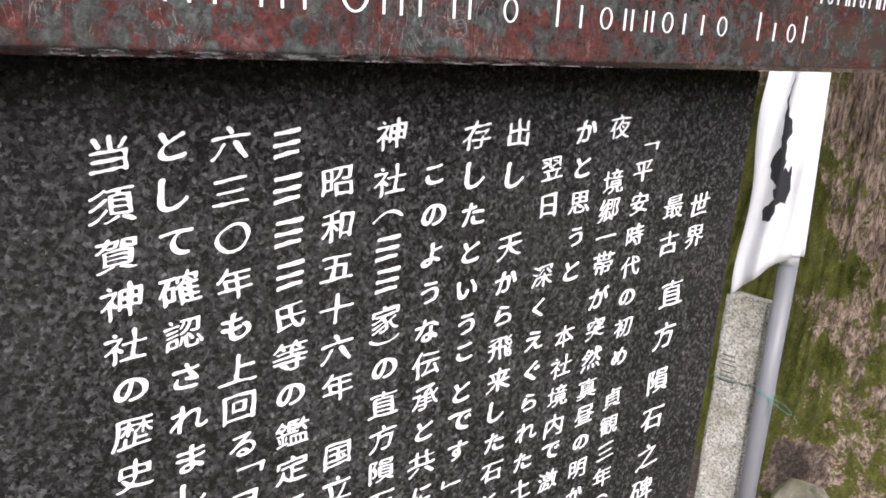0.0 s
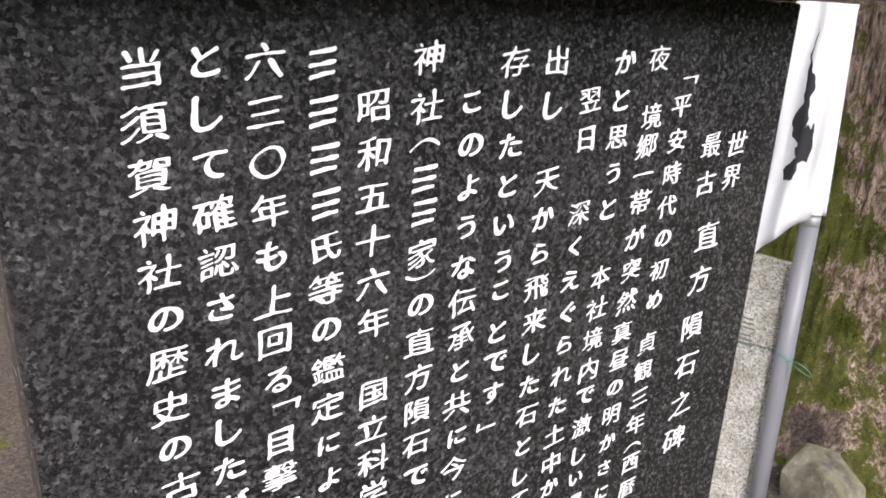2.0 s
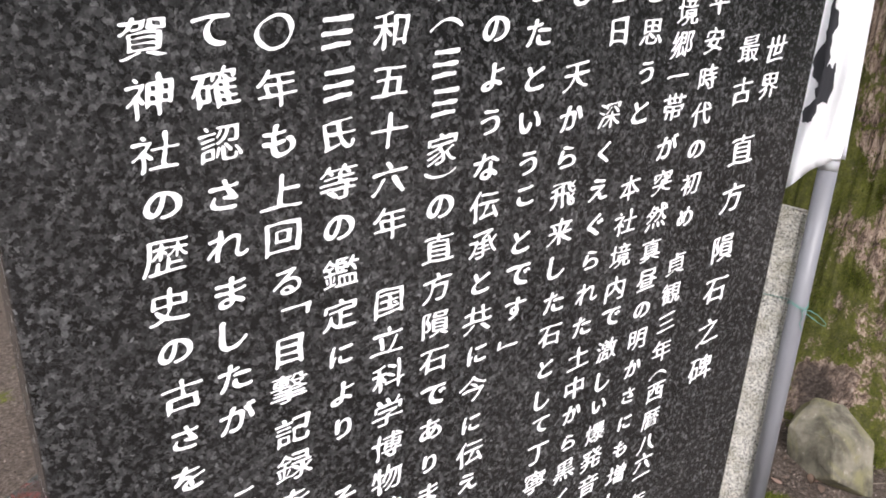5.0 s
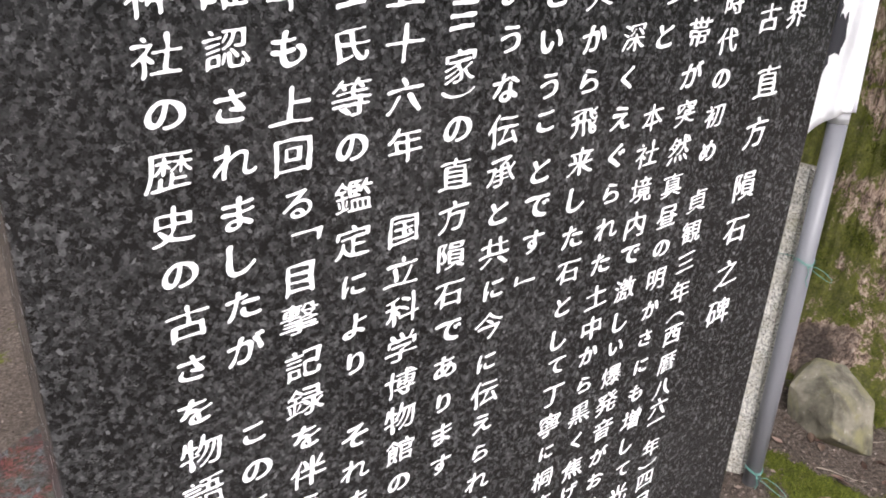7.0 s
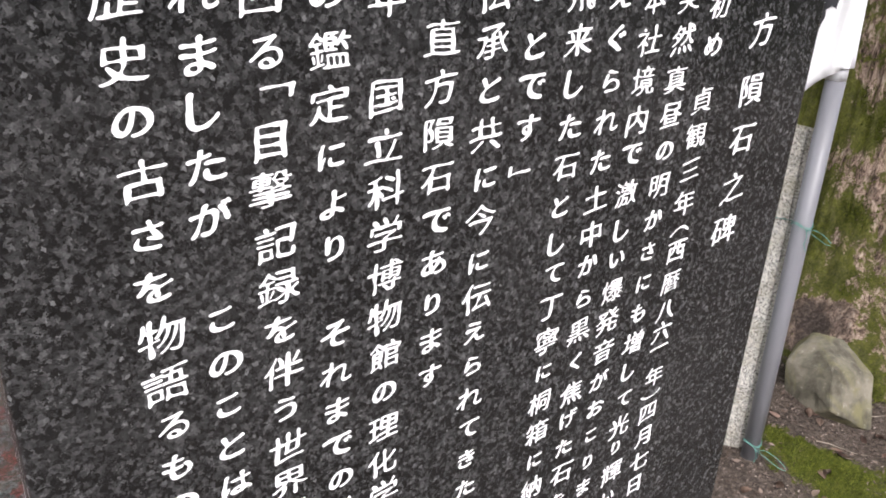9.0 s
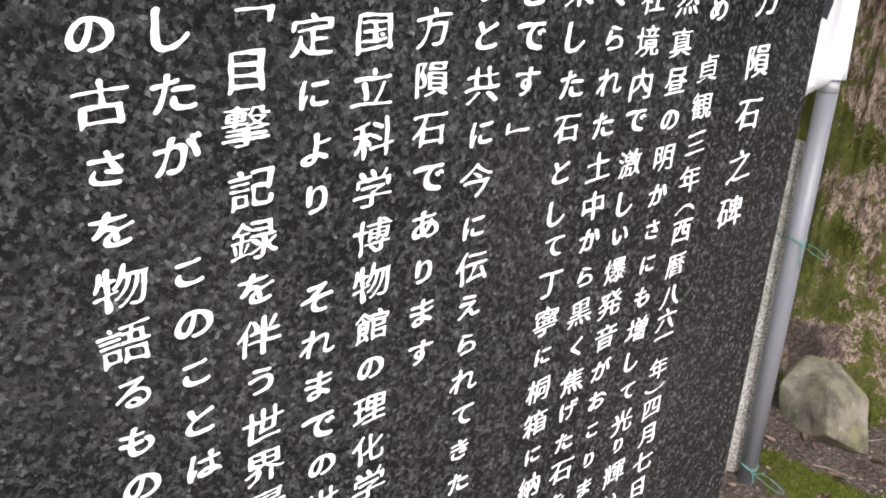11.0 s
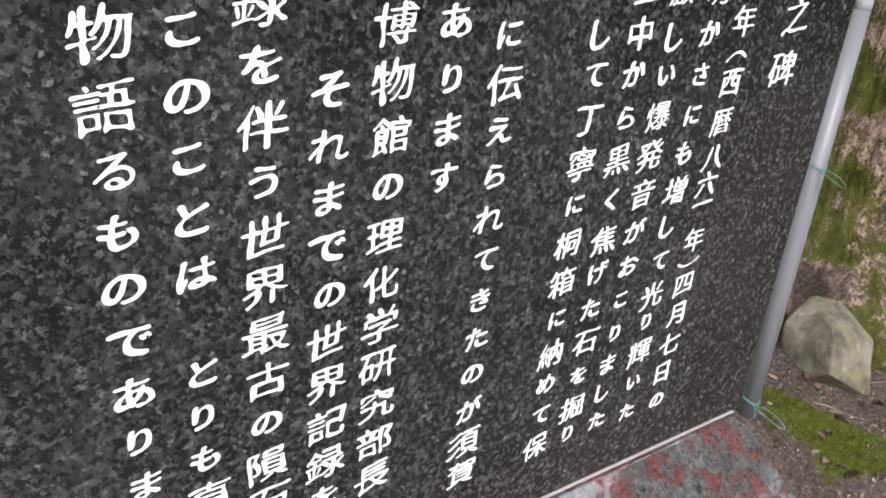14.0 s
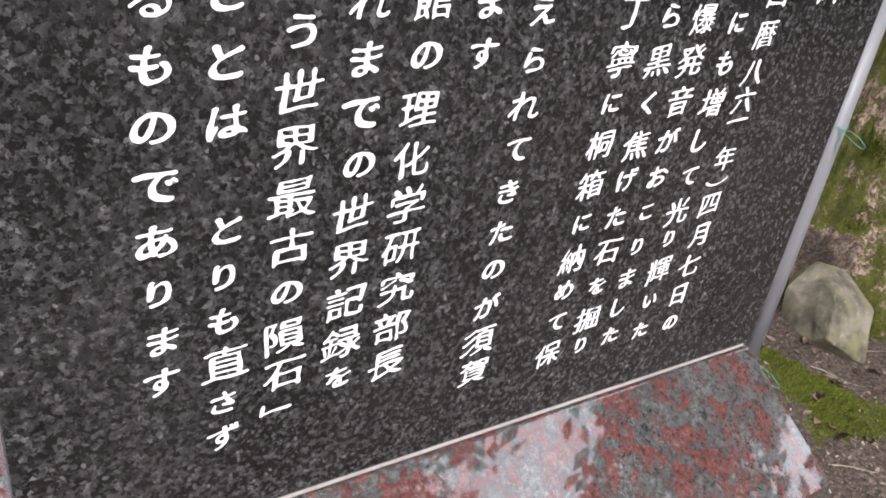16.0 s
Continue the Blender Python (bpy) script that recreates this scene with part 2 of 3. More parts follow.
def prism(points, lo, hi, axis="z", bevel=0.0, segs=2):
    """A solid from an outline and two levels along an axis."""
    bm = bmesh.new()

    def at(p, h):
        return (p[0], p[1], h) if axis == "z" else ((p[0], h, p[1]) if axis == "y" else (h, p[0], p[1]))

    a = [bm.verts.new(at(p, lo)) for p in points]
    b = [bm.verts.new(at(p, hi)) for p in points]
    n = len(points)
    bm.faces.new(a[::-1])
    bm.faces.new(b)
    for i in range(n):
        bm.faces.new((a[i], a[(i + 1) % n], b[(i + 1) % n], b[i]))
    if bevel:
        bmesh.ops.bevel(bm, geom=bm.edges[:], offset=bevel, segments=segs, affect="EDGES", profile=0.5)
    return bm


def tube(points, radius, sides=10, taper=None):
    """A round rod along a line of points."""
    bm = bmesh.new()
    pts = [Vector(p) for p in points]
    rings = []
    for i, p in enumerate(pts):
        way = (pts[min(i + 1, len(pts) - 1)] - pts[max(i - 1, 0)]).normalized()
        side = way.cross(Vector((0.31, 0.17, 0.93)) if abs(way.z) < 0.9 else Vector((1, 0, 0))).normalized()
        up = side.cross(way)
        r = radius * (1 if taper is None else 1 + (taper - 1) * i / (len(pts) - 1))
        rings.append([bm.verts.new(p + r * (math.cos(2 * math.pi * k / sides) * side + math.sin(2 * math.pi * k / sides) * up)) for k in range(sides)])
    for a, b in zip(rings, rings[1:]):
        for k in range(sides):
            bm.faces.new((a[k], a[(k + 1) % sides], b[(k + 1) % sides], b[k]))
    bm.faces.new(rings[0][::-1])
    bm.faces.new(rings[-1])
    return bm


# directions of the view past the monument: along it, and across it to the right
AHEAD, ACROSS = Vector((0.866, 0.5, 0)), Vector((0.5, -0.866, 0))
TREE = Vector((3.5, 1.35, 0))


# ---- ground ----
def ground_height(x, y):
    h = 0.05 * noise.noise((x * 0.5, y * 0.5, 3.0)) + 0.022 * noise.noise((x * 2.1, y * 2.1, 7.0)) + 0.008 * noise.noise((x * 9, y * 9, 1.0))
    d = math.hypot(x - TREE.x, y - TREE.y)
    h += 0.10 * max(0.0, 1 - max(0.0, d - 1.1) / 0.9)
    h += 0.075 * math.exp(-((x - 1.70) ** 2 + (y - 0.50) ** 2) / 0.055)
    h -= 0.045 * math.exp(-((x - 2.16) ** 2 + (y - 0.42) ** 2) / 0.02)
    return h - 0.075


def moss_here(x, y):
    """How mossy the soil is: over 0 it is green."""
    m = 0.9 * noise.noise((x * 2.3, y * 2.3, 21.0)) + 0.60 * noise.noise((x * 7, y * 7, 4.0)) + 0.42 * noise.noise((x * 21, y * 21, 8.0)) - 0.10 - (0.5 if y > 1.0 and x < 1.2 else 0.0) - 0.7 * min(1.0, max(0.0, (-0.1 - y) / 0.6))
    for cx, cy, r, k in ((1.80, 0.40, 0.13, 0.5), (1.88, 0.58, 0.09, 0.65), (1.79, 0.25, 0.10, 0.35), (2.05, 0.50, 0.10, -0.9), (1.62, 0.08, 0.20, -0.7), (2.25, 0.45, 0.12, -0.6), (2.1, 0.95, 0.20, -0.5), (1.95, 0.75, 0.12, -0.7)):
        m += k * math.exp(-((x - cx) ** 2 + (y - cy) ** 2) / (r * r))
    return m


def axis_steps(near, far):
    steps, v, w = [], near[0], near[2]
    while v < near[1]:
        steps.append(v)
        v += w
    out = list(steps)
    w2, a, b = w, steps[0], steps[-1]
    while b < far:
        w2 *= 1.35
        a, b = a - w2, b + w2
        out = [a] + out + [b]
    return out


def build_ground():
    xs, ys = axis_steps((-1.2, 3.6, 0.035), 300), axis_steps((-0.6, 3.6, 0.035), 300)
    grid = [(x, y, ground_height(x, y)) for y in ys for x in xs]
    n = len(xs)
    faces = [(j * n + i, j * n + i + 1, (j + 1) * n + i + 1, (j + 1) * n + i) for j in range(len(ys) - 1) for i in range(n - 1)]
    me = bpy.data.meshes.new("ground")
    me.from_pydata(grid, [], faces)
    for f in me.polygons:
        f.use_smooth = True
    green = me.attributes.new("moss", "FLOAT", "POINT")
    green.data.foreach_set("value", [moss_here(x, y) for x, y, z in grid])
    me.materials.append(M_GROUND)
    tagged(new("ground", me), "damp brown soil with patches of green moss", "ground", kind="structure")


build_ground()


# ---- the monument ----
SLAB_Z0, SLAB_Z1 = 0.660, 1.608
SLAB_TOP, SLAB_BOTTOM = (-0.186, 0.648), (-0.164, 0.619)


MONUMENT = tagged(empty("stone_monument", (0.2, 0.3, 0)), "black granite slab between red granite base and lintel", "monument")


def placed(name, bm, mat, parent, label=""):
    """A part whose mesh is given in the place's own coordinates."""
    at = Vector((0.2, 0.3, 0))
    ob = part(name, bm, mat, parent, label)
    ob.data.transform(Matrix.Translation(-at))
    return ob


def build_base():
    base = placed("base", prism([(-0.75, -0.125), (0.59, -0.125), (0.59, 0.28), (-0.75, 0.28)], -0.1, 0.438, "z", 0.004), M_RED, MONUMENT, "red granite base block")
    side = [(-0.150, 0.44), (-0.150, 0.566), (-0.004, SLAB_Z0 - 0.002), (0.20, SLAB_Z0 - 0.002), (0.30, 0.60), (0.30, 0.44)]
    placed("coping", prism(side, -0.75, 0.613, "x", 0.0012), M_RED, base, "red granite coping with a sloping polished face")
    placed("rear_step", prism([(-0.75, 0.303), (0.60, 0.303), (0.60, 0.98), (-0.05, 0.985), (-0.203, 0.845), (-0.75, 0.845)], -0.1, 0.597, "z", 0.004), M_RED, base, "polished red granite step behind the slab")


def build_cap():
    y0, zc, xc = -0.05, SLAB_Z1, 0.25
    side = [(y0 + 0.007, 0.0), (y0, 0.006), (y0, 0.30), (y0 + 0.02, 0.32), (0.17, 0.32), (0.17, 0.0)]
    bm = prism(side, -0.78, 0.95, "x", 0.0015)
    bmesh.ops.translate(bm, verts=bm.verts, vec=(xc, 0, zc))
    cap = placed("lintel", bm, M_RED, MONUMENT, "polished red granite lintel with worn white lettering")

    def bar(x, z, w, h):
        """One plain upright mark."""
        placed("letter_bar", prism([(x, z), (x + w, z), (x + w, z + h), (x, z + h)], y0 - 0.0008, y0 + 0.001, "y"), M_PAINT, cap)

    def ring(x, z, w, h):
        """One plain mark: an oval band, thin above and below."""
        bm, n = bmesh.new(), 24
        rows = []
        for k in range(n):
            c, q = math.cos(2 * math.pi * k / n), math.sin(2 * math.pi * k / n)
            rows.append([bm.verts.new((x + w / 2 * (1 + c * a), y, z + h / 2 * (1 + q * b))) for a, b, y in ((1, 1, y0 + 0.001), (1, 1, y0 - 0.0008), (0.78, 0.90, y0 - 0.0008), (0.78, 0.90, y0 + 0.001))])
        for a, b in zip(rows, rows[1:] + rows[:1]):
            for k in range(4):
                bm.faces.new((a[k], b[k], b[(k + 1) % 4], a[(k + 1) % 4]))
        placed("letter_ring", bm, M_PAINT, cap)

    # plain uprights, pairs and ovals of the lettering's size: tall row, then lower row, then a small row above
    for x, pitch, z, tall, marks in ((-0.155, 0.0315, 1.6435, 0.030, "inoninionin"), (0.213, 0.028, 1.643, 0.019, "o"), (0.268, 0.0275, 1.642, 0.019, "Iionnoiio"), (0.553, 0.028, 1.640, 0.019, "IioI"),
                                     (0.66, 0.017, 1.684, 0.012, "ioinioini")):
        for k, m in enumerate(marks):
            at = x + pitch * k
            if m == "o":
                ring(at, z, tall * 0.78, tall)
            else:
                bar(at + 0.003, z, 0.0020, tall * (1.5 if m == "I" else 1))
                if m == "n":
                    bar(at + 0.003 + tall * 0.5, z, 0.0020, tall)


# columns of the inscription: x at 1.55 m, x at 0.75 m, size, and runs of characters with the heights of the first and the last
COLUMNS = [
    (-0.0875, -0.0740, 0.0350, [("当須賀神社の歴史の古さを物語", 1.540, 1.070), ("るものでありま", 1.035, 0.828), ("す", 0.797, 0.797)]),
    (-0.0445, -0.0345, 0.0350, [("として確認されま", 1.545, 1.288), ("したが", 1.254, 1.184), ("このことは", 1.108, 0.968), ("とりも直さ", 0.900, 0.769), ("ず", 0.739, 0.739)]),
    (-0.0010, 0.0080, 0.0350, [("六三〇年も上", 1.545, 1.359), ("回る", 1.324, 1.288), ("﹁目撃", 1.263, 1.197), ("記録を伴う世界最古の隕", 1.158, 0.813), ("石﹂", 0.781, 0.754)]),
    (0.0445, 0.0525, 0.0350, [("□□□□氏等の鑑定に", 1.543, 1.215), ("より", 1.179, 1.145), ("それまでの世界記録", 1.073, 0.797), ("を", 0.766, 0.766)]),
    (0.0895, 0.0945, 0.0350, [("昭和五十六年", 1.509, 1.322), ("国立科学博物館の理化", 1.253, 0.936), ("学研究部長", 0.902, 0.768)]),
    (0.1390, 0.1400, 0.0345, [("神社", 1.547, 1.507), ("︵□□", 1.476, 1.416), ("家︶", 1.378, 1.358), ("の直方隕石であ", 1.329, 1.114), ("ります", 1.077, 1.008)]),
    (0.1865, 0.1850, 0.0345, [("このような", 1.509, 1.359), ("伝承と共に今", 1.324, 1.144), ("に伝えられてきたのが須", 1.106, 0.767), ("賀", 0.736, 0.736)]),
    (0.2315, 0.2260, 0.0345, [("存したという", 1.543, 1.357), ("こと", 1.327, 1.284), ("です﹂", 1.251, 1.183)]),
    (0.2800, 0.2720, 0.0340, [("出し", 1.544, 1.503), ("天から飛来した石とし", 1.431, 1.105), ("て丁寧に桐箱に納", 1.075, 0.830), ("めて保", 0.799, 0.732)]),
    (0.3270, 0.3140, 0.0340, [("翌日", 1.507, 1.469), ("深くえぐられた土中", 1.394, 1.106), ("から黒く焦", 1.075, 0.932), ("げた石を掘", 0.901, 0.761), ("り", 0.732, 0.732)]),
    (0.3700, 0.3530, 0.0340, [("かと思うと", 1.543, 1.394), ("本社境内", 1.319, 1.211), ("で激し", 1.179, 1.103), ("い爆発音がおこり", 1.073, 0.831), ("ました", 0.797, 0.734)]),
    (0.4170, 0.3980, 0.0340, [("夜", 1.546, 1.546), ("境郷一帯", 1.487, 1.396), ("が突然真", 1.357, 1.246), ("昼の明かさにも増して光", 1.212, 0.861), ("り輝いた", 0.833, 0.730)]),
    (0.4630, 0.4440, 0.0335, [("﹁平", 1.523, 1.496), ("安時代の初め", 1.460, 1.276), ("貞観三年", 1.223, 1.117), ("︵西", 1.087, 1.063), ("暦八", 1.027, 0.993), ("六一", 0.968, 0.948), ("年︶四", 0.911, 0.863), ("月七日の", 0.830, 0.728)]),
    (0.5400, 0.5240, 0.0450, [("直方", 1.343, 1.289), ("隕石之", 1.228, 1.123), ("碑", 1.073, 1.073)]),
    (0.5230, 0.5060, 0.0370, [("最古", 1.451, 1.407)]),
    (0.5690, 0.5490, 0.0370, [("世界", 1.450, 1.411)]),
]
GLYPHS = {}
SLIGHT = dict(こ=0.66, に=0.70, り=0.72, い=0.72, く=0.70, さ=0.72, き=0.72, ら=0.74, う=0.74, よ=0.74, の=0.76, が=0.84, で=0.84, れ=0.84, し=0.82, を=0.76)
KANA = set("あいうえおかがきくぐげこさしすずそただちてでとなにのはまめもよらりるれをっず")


def outlines(me):
    """The closed outlines of a flat mesh, as lists of 2D points."""
    count = {}
    for p in me.polygons:
        for e in p.edge_keys:
            count[e] = count.get(e, 0) + 1
    nxt = {}
    for a, c in (e for e, n in count.items() if n == 1):
        nxt.setdefault(a, []).append(c)
        nxt.setdefault(c, []).append(a)
    loops, used = [], set()
    for s in nxt:
        if s in used:
            continue
        loop, v = [s], s
        used.add(s)
        while True:
            step = [w for w in nxt[v] if w not in used]
            if not step:
                break
            v = step[0]
            used.add(v)
            loop.append(v)
        if len(loop) > 2:
            loops.append([Vector(me.vertices[v].co[:2]) for v in loop])
    return loops


def brushed(loop, mid, seed, k=1.0, heavy=0.0):
    """An outline redrawn as if by a slanted brush: soft tapering ends, heavy strokes that fall to the right, thin ones that fall to the left, level strokes that rise."""
    pts = []
    for a, c in zip(loop, loop[1:] + loop[:1]):
        n = max(1, int((c - a).length / 0.022))
        pts += [a.lerp(c, i / n) for i in range(n)]
    n = len(pts)
    for _ in range(4):
        pts = [pts[i - 1] * 0.25 + pts[i] * 0.5 + pts[(i + 1) % n] * 0.25 for i in range(n)]
    out = []
    for i, p in enumerate(pts):
        t = (pts[(i + 2) % n] - pts[i - 2])
        t = t.normalized() if t.length > 1e-6 else Vector((1, 0))
        side = Vector((t.y, -t.x))
        x, y = p - mid
        press = noise.noise((x * 2.6, y * 2.6, seed)) * 0.030 + noise.noise((x * 7, y * 7, seed + 3)) * 0.014
        nib = abs(side.x * 0.88 + side.y * 0.47)
        off = k * (heavy + 0.028 * nib ** 1.4) + min(1, k + 0.3) * press
        # near a stroke's end the outline doubles back: the brush lands heavily above and on the left, and lifts to a point elsewhere
        a, c = pts[i - 4], pts[(i + 4) % n]
        arc = sum((pts[(i + m + 1) % n] - pts[(i + m) % n]).length for m in range(-4, 4))
        end = max(0.0, 1 - (c - a).length / max(arc, 1e-6)) ** 1.5 if n > 16 else 0.0
        tip = p - (a + c) * 0.5
        tip = tip.normalized() if tip.length > 1e-6 and tip.dot(side) > 0 else Vector((0, 0))
        landing = max(0.0, tip.dot(Vector((-0.6, 0.8))))
        q = Vector((x, y)) + side * off + (tip + Vector((-0.25, 0.30)) * landing) * (0.075 * min(1, k + 0.2) * end)
        bend = noise.noise_vector((x * 1.6, y * 1.6, seed + 9)) * 0.060
        out.append((q.x + 0.03 * q.y + bend.x, q.y + 0.13 * q.x - 0.06 * q.x * q.x + bend.y))
    return out


def curve_mesh(cu):
    tmp = new("outline", cu)
    bpy.context.view_layer.update()
    me = bpy.data.meshes.new_from_object(tmp.evaluated_get(bpy.context.evaluated_depsgraph_get()))
    bpy.data.objects.remove(tmp)
    return me


def signed(loop):
    return sum(loop[i - 1].cross(loop[i]) for i in range(len(loop)))


def inside(p, loop):
    hit = False
    for a, c in zip(loop, loop[1:] + loop[:1]):
        if (a.y > p.y) != (c.y > p.y) and p.x < (c.x - a.x) * (p.y - a.y) / (c.y - a.y) + a.x:
            hit = not hit
    return hit


def glyph(ch):
    """The mesh of one character, one unit high, standing in the plane y = 0 round its own middle."""
    if ch in GLYPHS:
        return GLYPHS[ch]
    seed = ord(ch) % 97
    if ch == "□":
        loops = [[Vector(p) for p in ((-0.34, z), (0.34, z), (0.34, z + h), (-0.34, z + h))] for z, h in ((-0.40, 0.13), (-0.08, 0.10), (0.24, 0.12))]
    else:
        cu = bpy.data.curves.new("character", "FONT")
        cu.body, cu.size, cu.resolution_u = ch, 1.0, 4
        loops = outlines(curve_mesh(cu))
    every = [p for l in loops for p in l]
    mid = Vector(((min(p.x for p in every) + max(p.x for p in every)) / 2, (min(p.y for p in every) + max(p.y for p in every)) / 2))
    me = None
    for k in (1.0, 0.75, 0.5, 0.3, 0.1, -0.1):
        flat = bpy.data.curves.new("character", "CURVE")
        flat.dimensions, flat.fill_mode, flat.extrude = "2D", "BOTH", 0.006
        want = 0.0
        for l in loops:
            hole = sum(inside(l[0], o) for o in loops if o is not l) % 2
            turn = l if (signed(l) > 0) != bool(hole) else l[::-1]
            pts = brushed(turn, mid, seed, k, 0.006 if ch in KANA else -0.010)
            want += signed([Vector(p) for p in pts]) / 2
            sp = flat.splines.new("POLY")
            sp.points.add(len(pts) - 1)
            for q, p in zip(sp.points, pts):
                q.co = (p[0], p[1], 0, 1)
            sp.use_cyclic_u = True
        me = curve_mesh(flat)
        front = sum(f.area for f in me.polygons if f.normal.z > 0.5)
        if abs(front - want) < 0.02 * abs(want):
            break
    me.transform(Matrix(((1, 0, 0, 0), (0, 0, -1, -0.006), (0, 1, 0, 0), (0, 0, 0, 1))))
    me.name = "character"
    me.materials.clear()
    me.materials.append(M_PAINT)
    GLYPHS[ch] = me
    return me


def build_slab():
    z0, z1 = SLAB_Z0 + 0.001, SLAB_Z1 - 0.001
    outline = [(SLAB_BOTTOM[0], z0), (SLAB_BOTTOM[1], z0), (SLAB_TOP[1], z1), (SLAB_TOP[0], z1)]
    slab = placed("slab", prism(outline, 0.0, 0.12, "y", 0.0035, 2), M_BLACK, MONUMENT, "polished black granite slab engraved with white Japanese characters")
    placed("joint", prism([(SLAB_BOTTOM[0] - 0.01, z0 - 0.001), (SLAB_BOTTOM[1] - 0.015, z0 - 0.001), (SLAB_BOTTOM[1] - 0.015, z0 + 0.0012), (SLAB_BOTTOM[0] - 0.01, z0 + 0.0012)], -0.0013, 0.002, "y", 0.0003), M_JOINT, slab, "pale line of sealant along the foot")
    rng = random.Random(11)
    for top, bottom, size, runs in COLUMNS:
        for text, za, zb in runs:
            for i, ch in enumerate(text):
                z = za + (zb - za) * i / max(1, len(text) - 1)
                x = top + (bottom - top) * (1.55 - z) / 0.8
                if ch == "﹁":
                    x += 0.008
                elif ch == "﹂":
                    x -= 0.006
                ob = new("character", glyph(ch))
                ob.parent = slab
                s = size * rng.uniform(0.94, 1.02) * (SLIGHT.get(ch, 0.78) * min(1.08, 0.89 + 0.32 * (z - 0.8)) if ch in KANA else 0.88)
                spin = Euler((0, radians(rng.uniform(-2.5, 2.5)), 0))
                ob.matrix_basis = Matrix.LocRotScale((x - 0.2 + rng.uniform(-0.001, 0.001), -0.3002, z), spin, (s * 1.06, s * 0.8, s * 0.92))


build_base()
build_cap()
build_slab()


# ---- stone post, pole and flag ----
POST, POST_HALF, POST_TURN = Vector((1.716, 0.634, 0)), 0.062, radians(15)


def build_post():
    post = tagged(empty("granite_post", POST), "weathered pale granite shrine fence post, square in section", "stone post")
    post.rotation_euler = (0, 0, POST_TURN)
    h = POST_HALF
    bm = prism([(-h, -h), (h, -h), (h, h), (-h, h)], -0.15, 0.968, "z")
    for v in bm.verts:
        if v.co.z > 0.5:
            v.co.z -= 0.028 * (v.co.x > 0) + 0.006 * (v.co.y < 0)
    bmesh.ops.bevel(bm, geom=bm.edges[:], offset=0.009, segments=3, affect="EDGES")
    bmesh.ops.subdivide_edges(bm, edges=[e for e in bm.edges if e.calc_length() > 0.3], cuts=30, use_grid_fill=True)
    for v in bm.verts:
        v.co += 0.003 * noise.noise_vector(v.co * 14)
    part("shaft", bm, M_GREY, post)
    # carving drawn as raised bars, with its shade put into their colour
    for z in (0.765, 0.715):
        for j in (-1, 0, 1):
            bar = prism([(0.002 + 0.004 * j, z + 0.014 * j), (0.042, z + 0.014 * j), (0.042, z + 0.014 * j + 0.004), (0.002 + 0.004 * j, z + 0.014 * j + 0.004)], -h - 0.0025, -h + 0.001, "x")
            part("carving_shade_bar", bar, M_CARVE_SHADE, post)
    return post


POLE = Vector((1.665, 0.52, 0)) - ACROSS * 0.006
LEAN = ACROSS * 0.005


def build_pole():
    pole = tagged(empty("flag_pole", POLE), "grey plastic pipe used as a flag pole", "flag pole")
    part("pipe", tube([LEAN * z + Vector((0, 0, z)) for z in (-0.1, 0.5, 1.085)], 0.0238, 32), M_PVC, pole, smooth=True)
    part("collar", tube([LEAN * z + Vector((0, 0, z)) for z in (1.0855, 1.13)], 0.0238, 28), M_WHITE_PVC, pole, "white plastic collar", smooth=True)
    part("upper_rod", tube([LEAN * z + Vector((0, 0, z)) for z in (1.1305, 2.6)], 0.012, 16), M_WHITE_PVC, pole, "thin white upper rod", smooth=True)


